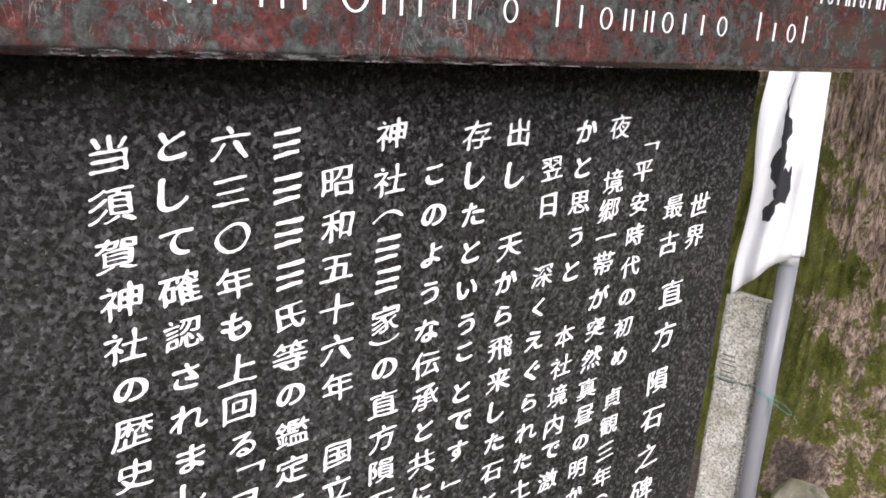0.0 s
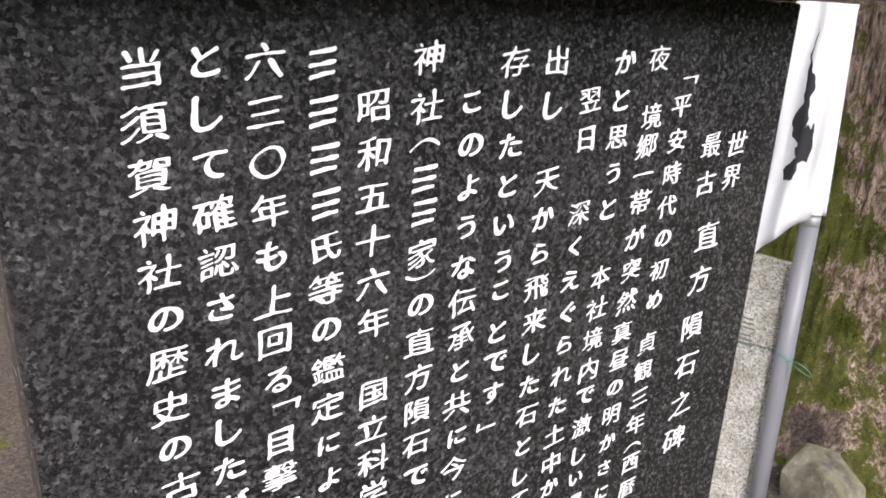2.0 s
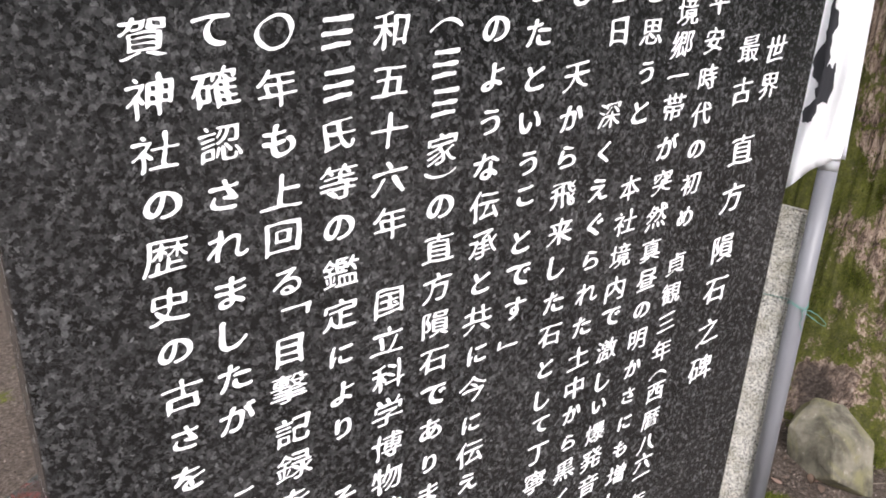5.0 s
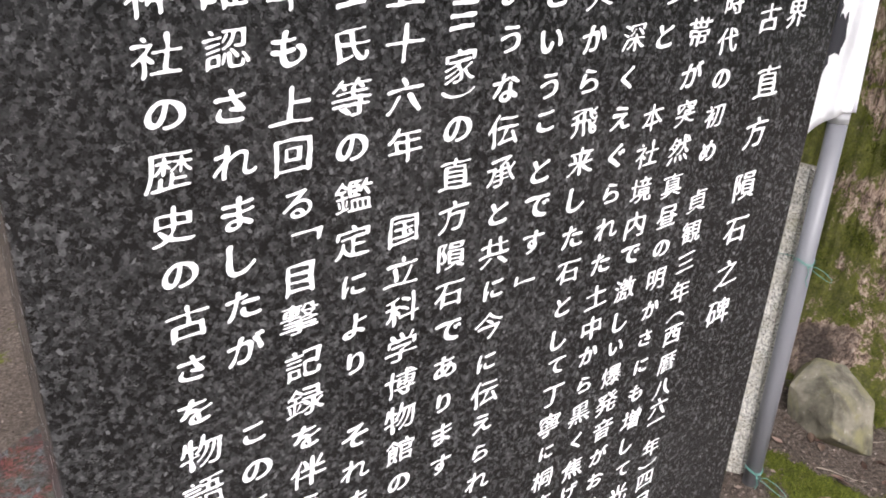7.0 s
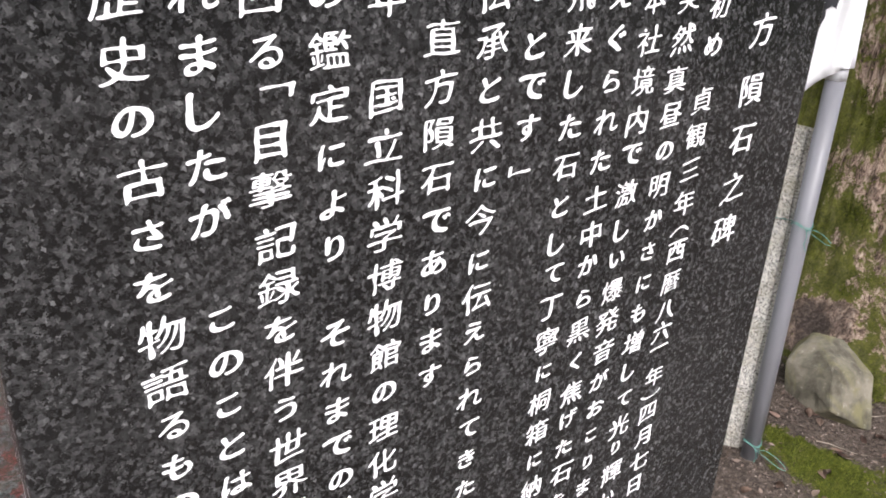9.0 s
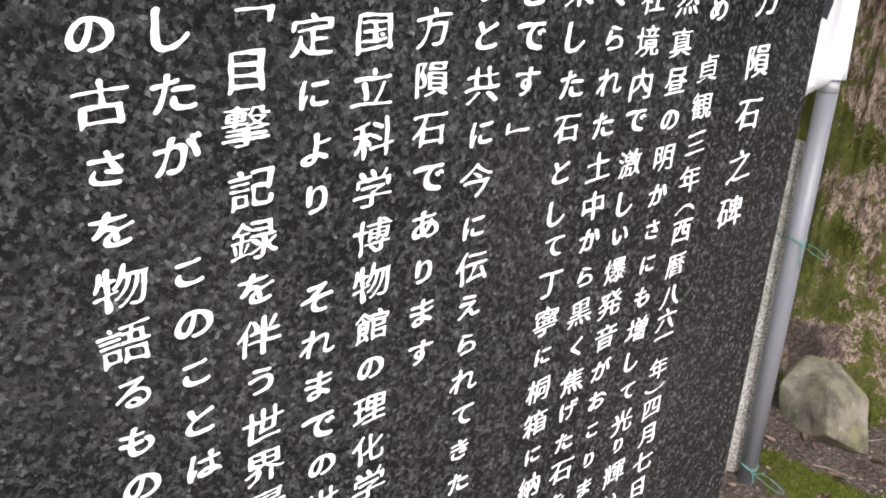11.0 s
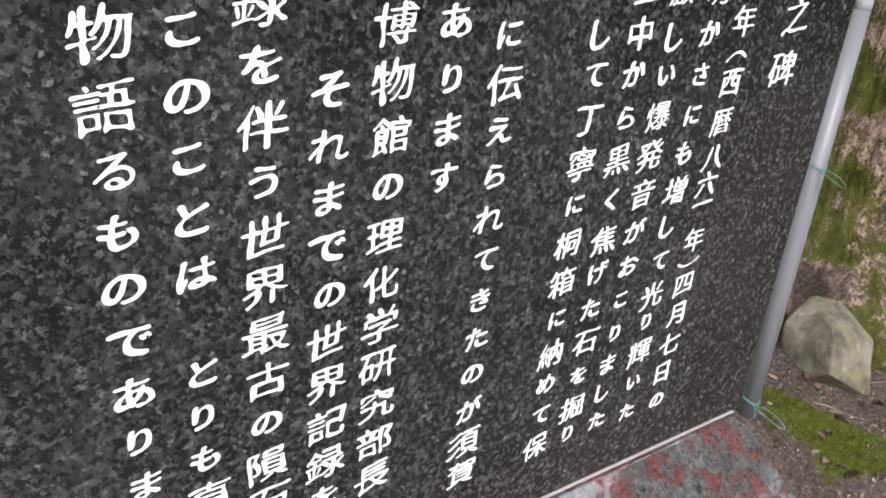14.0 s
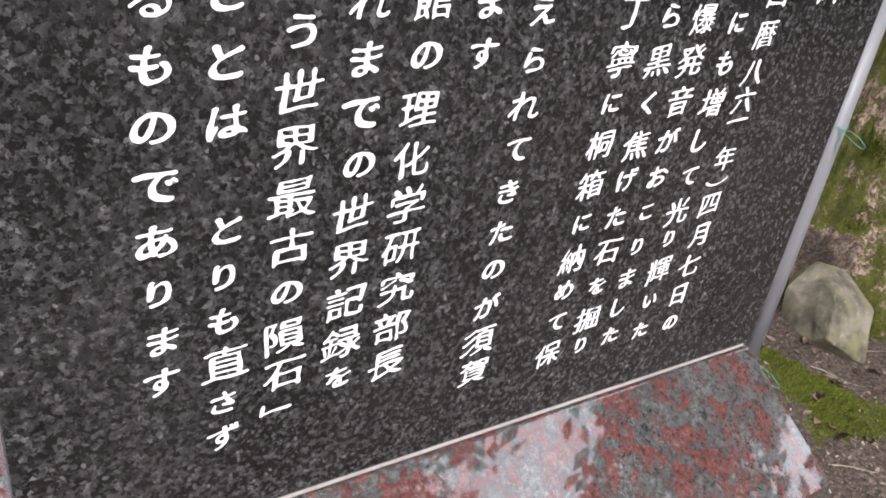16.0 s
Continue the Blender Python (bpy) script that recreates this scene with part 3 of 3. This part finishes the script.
def build_flag():
    flag = tagged(empty("nobori_flag", Vector((1.665, 0.52, 1.12))), "white cloth banner with black brush mark furled on pole", "flag")
    rows, cols = 60, 22

    def shape(s, w):
        """s from foot to top, w from the pole's far side (0) to the loose edge (1); metres from the pole's axis."""
        z = s * 1.45
        left = -0.124 - 0.008 * math.sin(s * 30 + 0.6) * math.exp(-s * 1.2)
        right = max(0.0, 0.031 - 0.045 * s)
        foot = -0.14 * w ** 1.6 * max(0.0, 1 - s / 0.25)
        lat = right + (left - right) * w
        deep = -0.034 + 0.016 * math.sin(w * 7.5 + s * 5) * (0.3 + w) + 0.010 * math.sin(w * 17 + s * 11)
        return ACROSS * lat + AHEAD * deep + Vector((0, 0, z + foot))

    bm = bmesh.new()
    g = [[bm.verts.new(shape(j / rows, i / cols)) for i in range(cols + 1)] for j in range(rows + 1)]
    for j in range(rows):
        for i in range(cols):
            bm.faces.new((g[j][i], g[j][i + 1], g[j + 1][i + 1], g[j + 1][i]))
    cloth = part("cloth", bm, M_CLOTH, flag, smooth=True)
    thick = cloth.modifiers.new("thick", "SOLIDIFY")
    thick.thickness = 0.0012
    # sleeve stitched round the rod
    bm = bmesh.new()
    ring = []
    for j in range(0, 21):
        z = j / 20 * 1.45 - 0.002
        edge = max(0.0, 0.031 - 0.045 * j / 20) + 0.002
        ring.append([bm.verts.new(Vector((0, 0, z)) + ACROSS * (edge - 0.024 + 0.024 * math.cos(a * math.pi / 8)) + AHEAD * (0.030 * math.sin(a * math.pi / 8))) for a in range(16)])
    for a, b in zip(ring, ring[1:]):
        for k in range(16):
            bm.faces.new((a[k], a[(k + 1) % 16], b[(k + 1) % 16], b[k]))
    part("sleeve", bm, M_CLOTH, flag, smooth=True)
    # the furled brush mark: three blotches of ink
    for pts in ([(0.55, 1.60), (0.545, 1.49), (0.43, 1.44), (0.50, 1.39), (0.505, 1.335), (0.60, 1.30), (0.70, 1.315), (0.735, 1.345), (0.70, 1.37), (0.59, 1.40), (0.575, 1.49)],
                [(0.42, 1.335), (0.385, 1.345), (0.37, 1.315), (0.385, 1.27), (0.41, 1.245), (0.47, 1.258), (0.60, 1.25), (0.65, 1.285), (0.56, 1.315), (0.49, 1.345)],
                [(0.58, 1.205), (0.73, 1.205), (0.765, 1.225), (0.66, 1.248), (0.58, 1.285), (0.535, 1.26)]):
        bm = bmesh.new()
        tmp = bmesh.new()
        f = tmp.faces.new([tmp.verts.new((w, z, 0)) for w, z in pts])
        bmesh.ops.triangulate(tmp, faces=[f])
        bmesh.ops.subdivide_edges(tmp, edges=tmp.edges[:], cuts=5, use_grid_fill=True)
        tmp.verts.index_update()
        made = {}
        for v in tmp.verts:
            w = v.co.x + 0.05 * noise.noise((v.co.x * 14, v.co.y * 40, 2))
            z = v.co.y + 0.010 * noise.noise((v.co.x * 20, v.co.y * 60, 9))
            s = (z - 1.12) / 1.45
            for _ in range(6):
                s += 0.8 * ((z - 1.12) - shape(s, w).z) / 1.45
            made[v.index] = bm.verts.new(shape(s, w) - AHEAD * 0.004)
        for fc in tmp.faces:
            bm.faces.new([made[v.index] for v in fc.verts])
        tmp.free()
        part("brush_mark", bm, M_INK, flag, "black ink brush mark", smooth=True)
    return flag


def build_twine(z, name_label, loop):
    tie = tagged(empty("twine_tie", POLE + LEAN * z + Vector((0, 0, z))), name_label, "twine")
    ring = [ACROSS * (0.0248 * math.cos(a)) + AHEAD * (0.0248 * math.sin(a)) + Vector((0, 0, 0.006 * math.sin(a * 2) + 0.004 * a / 6)) for a in [k * 2 * math.pi / 24 for k in range(50)]]
    part("winding", tube(ring, 0.0012, 6), M_TWINE, tie, smooth=True)
    knot = ACROSS * 0.010 - AHEAD * 0.026
    part("bow", tube([knot + ACROSS * (loop * x) + Vector((0, 0, loop * y)) - AHEAD * 0.01 for x, y in ((0, 0), (0.4, 0.10), (0.85, -0.08), (1.25, -0.42), (1.28, -0.58), (1.05, -0.55), (0.7, -0.36), (0.3, -0.12), (0, 0))], 0.0009, 6), M_TWINE, tie, smooth=True)
    part("tail", tube([knot + ACROSS * (loop * x) + Vector((0, 0, loop * y)) for x, y in ((0, 0), (0.12, -0.4), (0.05, -0.8), (0.22, -1.2))], 0.0012, 6), M_TWINE, tie, smooth=True)
    if loop < 0.06:
        e = POST_HALF + 0.003
        round_post = [POST + Matrix.Rotation(POST_TURN, 3, "Z") @ Vector((x, y, z + dz)) for x, y, dz in ((-e, -e, 0.004), (-e, e, -0.004), (e, e, -0.002), (e, -e, 0.003))]
        line = [p - tie.location for p in [Vector((1.650, 0.545, z))] + round_post + [Vector((1.684, 0.540, z))]]
        part("strand", tube(line, 0.0012, 6), M_TWINE, tie, smooth=True)
    return tie


build_post()
build_pole()
build_flag()
build_twine(0.71, "green twine tied in a bow round the pole", 0.05)
build_twine(0.035, "green twine knotted round the foot of the pole", 0.07)


# ---- the rock ----
def build_rock():
    at = Vector((2.137, 0.58, 0.0))
    pts = [(-0.085, 0.03, -0.05), (-0.125, 0.075, 0.070), (-0.060, 0.19, 0.145), (-0.005, 0.16, 0.150), (0.040, 0.20, 0.134), (0.145, 0.11, 0.064), (0.160, 0.0, -0.085),
           (0.026, -0.080, 0.004), (0.014, -0.028, 0.116), (-0.095, 0.03, -0.14), (0.15, 0.28, -0.14), (-0.10, 0.30, -0.14), (0.05, 0.29, 0.09), (0.10, 0.06, -0.14), (-0.10, 0.24, 0.05)]
    bm = bmesh.new()
    vs = [bm.verts.new(ACROSS * a + AHEAD * d + Vector((0, 0, z))) for a, d, z in pts]
    bmesh.ops.convex_hull(bm, input=vs)
    bmesh.ops.bevel(bm, geom=bm.edges[:], offset=0.003, segments=2, affect="EDGES")
    bmesh.ops.triangulate(bm, faces=bm.faces[:])
    for cut in (0.05, 0.022):
        bmesh.ops.subdivide_edges(bm, edges=[e for e in bm.edges if e.calc_length() > cut], cuts=2)
        bmesh.ops.triangulate(bm, faces=bm.faces[:])
    for v in bm.verts:
        v.co += 0.006 * noise.noise_vector(v.co * 9) + 0.004 * noise.noise_vector(v.co * 30) + 0.0018 * noise.noise_vector(v.co * 90)
    ob = part("rock", bm, M_ROCK)
    ob.location = at
    tagged(ob, "grey-brown angular field stone lying on mossy soil", "rock")


build_rock()


# ---- the old tree ----
def trunk_radius(z, a):
    r = 0.55 + 0.80 * math.exp(-max(z, -0.2) / 0.62) + 0.02 * math.sin(3 * a + 1) * (1 + 2 * math.exp(-z))
    r += (0.07 * math.sin(5 * a + 0.7) + 0.04 * math.sin(9 * a)) * math.exp(-max(z, 0) / 0.5)
    return r * (1 - 0.045 * max(0.0, z - 1.0))


def build_tree():
    tree = tagged(empty("old_tree", TREE), "broad old tree with furrowed, mossy bark and spreading roots", "tree")
    verts, faces = [], []
    sides, levels = 700, [-0.15 + 0.014 * i for i in range(150)] + [2.0 + 0.25 * i for i in range(18)]
    for z in levels:
        for k in range(sides):
            a = 2 * math.pi * k / sides
            r = trunk_radius(z, a)
            p = (math.cos(a) * 9, math.sin(a) * 9, z * 1.6)
            ridge = abs(noise.noise((p[0] * 2.6, p[1] * 2.6, p[2] * 0.55)))
            r += 0.045 * (0.25 - ridge) + 0.020 * noise.noise((p[0] * 1.1, p[1] * 1.1, z * 5)) + 0.008 * noise.noise((p[0] * 7, p[1] * 7, z * 22))
            verts.append((math.cos(a) * r, math.sin(a) * r, z))
    for j in range(len(levels) - 1):
        for k in range(sides):
            faces.append((j * sides + k, j * sides + (k + 1) % sides, (j + 1) * sides + (k + 1) % sides, (j + 1) * sides + k))
    verts.append((0, 0, levels[-1] + 0.12))
    for k in range(sides):
        faces.append(((len(levels) - 1) * sides + k, (len(levels) - 1) * sides + (k + 1) % sides, len(verts) - 1))
    me = bpy.data.meshes.new("trunk")
    me.from_pydata(verts, [], faces)
    for f in me.polygons:
        f.use_smooth = True
    me.materials.append(M_BARK)
    trunk = new("trunk", me)
    trunk.parent = tree
    rng = random.Random(8)
    tips = []
    for k in range(12):
        a = -2.9 + k * 0.52 + rng.uniform(-0.12, 0.12)
        z0 = 2.9 + 0.16 * (k * 5 % 12)
        way = Vector((math.cos(a), math.sin(a), 0))
        pts = [Vector((0, 0, z0)) + way * d + Vector((0, 0, (0.30 - 0.11 * max(0.0, math.cos(a + 1.1)) ** 4) * d + 0.2 * math.sin(d * 2 + k))) for d in [q * (1 + 0.25 * max(0.0, math.cos(a + 1.1))) for q in (0, 0.8, 1.6, 2.4, 3.2, 3.9)]]
        part("limb", tube(pts, 0.15, 10, 0.2), M_BARK, tree, smooth=True)
        tips += pts[3:] + pts[3:5]
    verts, faces = [], []
    for tip in tips:
        for _ in range(17):
            spray = tip + Vector((rng.gauss(0, 0.55), rng.gauss(0, 0.55), rng.gauss(0, 0.3)))
            for _ in range(26):
                c = spray + Vector((rng.gauss(0, 0.19), rng.gauss(0, 0.19), rng.gauss(0, 0.10)))
                turn = Euler((rng.uniform(-0.7, 0.7), rng.uniform(-0.7, 0.7), rng.uniform(0, 6.3))).to_matrix()
                s = rng.uniform(0.07, 0.13)
                b = len(verts)
                verts += [c + turn @ Vector(q) * s for q in ((-1, 0, 0), (0, -0.45, 0.08), (1, 0, -0.1), (0, 0.45, 0.08))]
                faces += [(b, b + 1, b + 2), (b, b + 2, b + 3)]
    me = bpy.data.meshes.new("crown")
    me.from_pydata(verts, [], faces)
    me.materials.append(M_CROWN)
    crown = tagged(new("crown", me), "loose crown of small evergreen leaves", kind="stuff")
    crown.parent = tree


build_tree()


# ---- unseen ring of leaves, added to block low sky and darken reflections ----
def build_unseen_woods():
    rng = random.Random(77)
    verts, faces = [], []
    for _ in range(36000):
        a = rng.uniform(0, 2 * math.pi)
        # taller towards +y, to keep bright sky out of the rear step's polish
        tall = 5.2 + 4.5 * max(0.0, math.sin(a)) ** 0.5 + 1.6 * noise.noise((math.cos(a) * 3, math.sin(a) * 3, 1)) + 1.2 * noise.noise((math.cos(a) * 9, math.sin(a) * 9, 5))
        d, z = 13 + rng.gauss(0, 0.8), tall * rng.random() ** 0.85
        c = Vector((d * math.cos(a), d * math.sin(a), z))
        turn = Euler((rng.uniform(-1.2, 1.2), rng.uniform(-1.2, 1.2), rng.uniform(0, 6.3))).to_matrix()
        s = rng.uniform(0.25, 0.5)
        b = len(verts)
        verts += [c + turn @ Vector(q) * s for q in ((-1, 0, 0), (0, -0.6, 0.1), (1, 0, -0.1), (0, 0.6, 0.1))]
        faces += [(b, b + 1, b + 2), (b, b + 2, b + 3)]
    me = bpy.data.meshes.new("woods")
    me.from_pydata(verts, [], faces)
    me.materials.append(M_CROWN)
    tagged(new("woods", me), "unseen ring of dark green leaves added to darken reflections", "woods", kind="stuff")


build_unseen_woods()


# ---- moss, leaves and twigs on the ground ----
def build_moss():
    rng = random.Random(21)
    verts, faces = [], []
    tries = 0
    while len(faces) < 80000 and tries < 400000:
        tries += 1
        x, y = rng.uniform(1.0, 2.7), rng.uniform(-0.3, 1.1)
        if math.hypot(x - TREE.x, y - TREE.y) < 1.28 or moss_here(x, y) < 0.04 + 0.4 * rng.random():
            continue
        if (Vector((x, y, 0)) - Vector((2.14, 0.66, 0))).length < 0.12:
            continue
        z = ground_height(x, y)
        a, h, w = rng.uniform(0, 6.3), rng.uniform(0.003, 0.010), rng.uniform(0.0010, 0.0024)
        dx, dy = math.cos(a) * w, math.sin(a) * w
        lx, ly = rng.gauss(0, 0.006), rng.gauss(0, 0.006)
        b = len(verts)
        verts += [(x - dx, y - dy, z - 0.003), (x + dx, y + dy, z - 0.003), (x + lx, y + ly, z + h)]
        faces.append((b, b + 1, b + 2))
    for _ in range(900):
        a0, z0 = rng.uniform(math.pi * 0.93, math.pi * 1.42), 1.15 * rng.random() ** 1.6 - 0.05
        if noise.noise((a0 * 9, z0 * 7, 3.0)) < -0.12 + 0.35 * z0:
            continue
        if (Vector((math.cos(a0) * trunk_radius(z0, a0), math.sin(a0) * trunk_radius(z0, a0), z0)) - Vector((-1.09, -0.55, 0.11))).length < 0.17:
            continue
        for _ in range(70):
            a, z = a0 + rng.gauss(0, 0.022), z0 + rng.gauss(0, 0.022)
            r = trunk_radius(z, a) + 0.006
            out = Vector((math.cos(a), math.sin(a), 0.35))
            p = TREE + Vector((math.cos(a) * r, math.sin(a) * r, z))
            side = Vector((-math.sin(a), math.cos(a), 0)) * rng.uniform(0.0015, 0.0032)
            tip = p + out * rng.uniform(0.003, 0.012) + Vector((rng.gauss(0, 0.006), rng.gauss(0, 0.006), rng.gauss(0.002, 0.006)))
            b = len(verts)
            verts += [tuple(p - side), tuple(p + side), tuple(tip)]
            faces.append((b, b + 1, b + 2))
    me = bpy.data.meshes.new("moss")
    me.from_pydata(verts, [], faces)
    me.materials.append(M_BLADE)
    tagged(new("moss", me), "short green moss in patches on soil and root flare", "moss", kind="stuff")


def leaf_mesh(seed):
    rng = random.Random(seed)
    bm = bmesh.new()
    n, rows = 9, []
    curl, width = rng.uniform(-0.3, 0.45), rng.uniform(0.17, 0.27)
    for i in range(n):
        t = i / (n - 1)
        w = width * math.sin(math.pi * t ** 0.8) + 0.015
        mid = Vector((t - 0.5, 0.06 * math.sin(t * 3 + seed), curl * (t - 0.5) ** 2))
        rows.append([bm.verts.new(mid + Vector((0, s * w, 0.30 * w * abs(s) * (1 + 0.3 * curl)))) for s in (-1, -0.5, 0, 0.5, 1)])
    for a, b in zip(rows, rows[1:]):
        for k in range(4):
            bm.faces.new((a[k], a[k + 1], b[k + 1], b[k]))
    bmesh.ops.solidify(bm, geom=bm.faces[:], thickness=0.02)
    return mesh_of("fallen_leaf", bm, M_LEAF, True)


def build_leaves():
    rng = random.Random(33)
    kinds = [leaf_mesh(k) for k in range(7)]
    spots = [(1.954, 0.414), (2.16, 0.43), (2.20, 0.40), (1.70, 0.30), (1.83, 0.62), (2.22, 0.34), (1.80, 0.20), (1.62, 0.40), (2.12, 0.33)]
    while len(spots) < 90:
        x, y = rng.uniform(1.1, 2.4), rng.uniform(-0.3, 1.2)
        if math.hypot(x - TREE.x, y - TREE.y) > 1.2:
            spots.append((x, y))
    for _ in range(25):
        spots.append((rng.uniform(-0.9, 0.4), rng.uniform(1.2, 4.0)))
    for i, (x, y) in enumerate(spots):
        ob = new("fallen_leaf", kinds[i % 7])
        s = rng.uniform(0.03, 0.06)
        ob.matrix_basis = Matrix.LocRotScale((x, y, ground_height(x, y) + 0.006), Euler((rng.uniform(-0.3, 0.3), rng.uniform(-0.3, 0.3), rng.uniform(0, 6.3))), (s, s, s))
        tagged(ob, "curled dry brown leaf fallen on the soil", "leaf", "fallen leaves")
    for (x0, y0), (x1, y1) in (((1.93, 0.47), (2.06, 0.37)), ((2.2, 0.5), (2.32, 0.42)), ((1.6, 0.2), (1.7, 0.12))):
        pts = [(x0 + (x1 - x0) * t, y0 + (y1 - y0) * t, ground_height(x0 + (x1 - x0) * t, y0 + (y1 - y0) * t) + 0.004 + 0.004 * math.sin(t * 5)) for t in (0, 0.25, 0.5, 0.75, 1)]
        tagged(part("twig", tube(pts, 0.0018, 6, 0.5), M_TWIG, None, smooth=True), "thin dry twig lying on the soil", "twig", "twigs")


def build_litter():
    """Crumbs of bark and leaf on the bare soil."""
    rng = random.Random(55)
    verts, faces = [], []
    while len(faces) < 30000:
        x, y = (rng.uniform(1.3, 2.6), rng.uniform(-0.25, 1.1)) if rng.random() < 0.8 else (rng.uniform(-0.6, 0.3), rng.uniform(1.0, 3.4))
        if math.hypot(x - TREE.x, y - TREE.y) < 1.15 or moss_here(x, y) > rng.uniform(-0.1, 0.35):
            continue
        c = Vector((x, y, ground_height(x, y) + rng.uniform(0.0, 0.005)))
        turn = Euler((rng.uniform(-0.8, 0.8), rng.uniform(-0.8, 0.8), rng.uniform(0, 6.3))).to_matrix()
        s = rng.uniform(0.002, 0.006) * (2.2 if rng.random() < 0.08 else 1)
        b = len(verts)
        verts += [tuple(c + turn @ Vector(q) * s) for q in ((-1, -0.3, 0), (0.2, -0.5, 0.25), (1.1, 0.1, 0), (-0.1, 0.5, 0.1))]
        faces += [(b, b + 1, b + 2), (b, b + 2, b + 3)]
    me = bpy.data.meshes.new("litter")
    me.from_pydata(verts, [], faces)
    me.materials.append(M_CRUMB)
    tagged(new("litter", me), "crumbs of bark and dead leaf on bare soil", "litter", kind="stuff")


build_moss()
build_litter()
build_leaves()
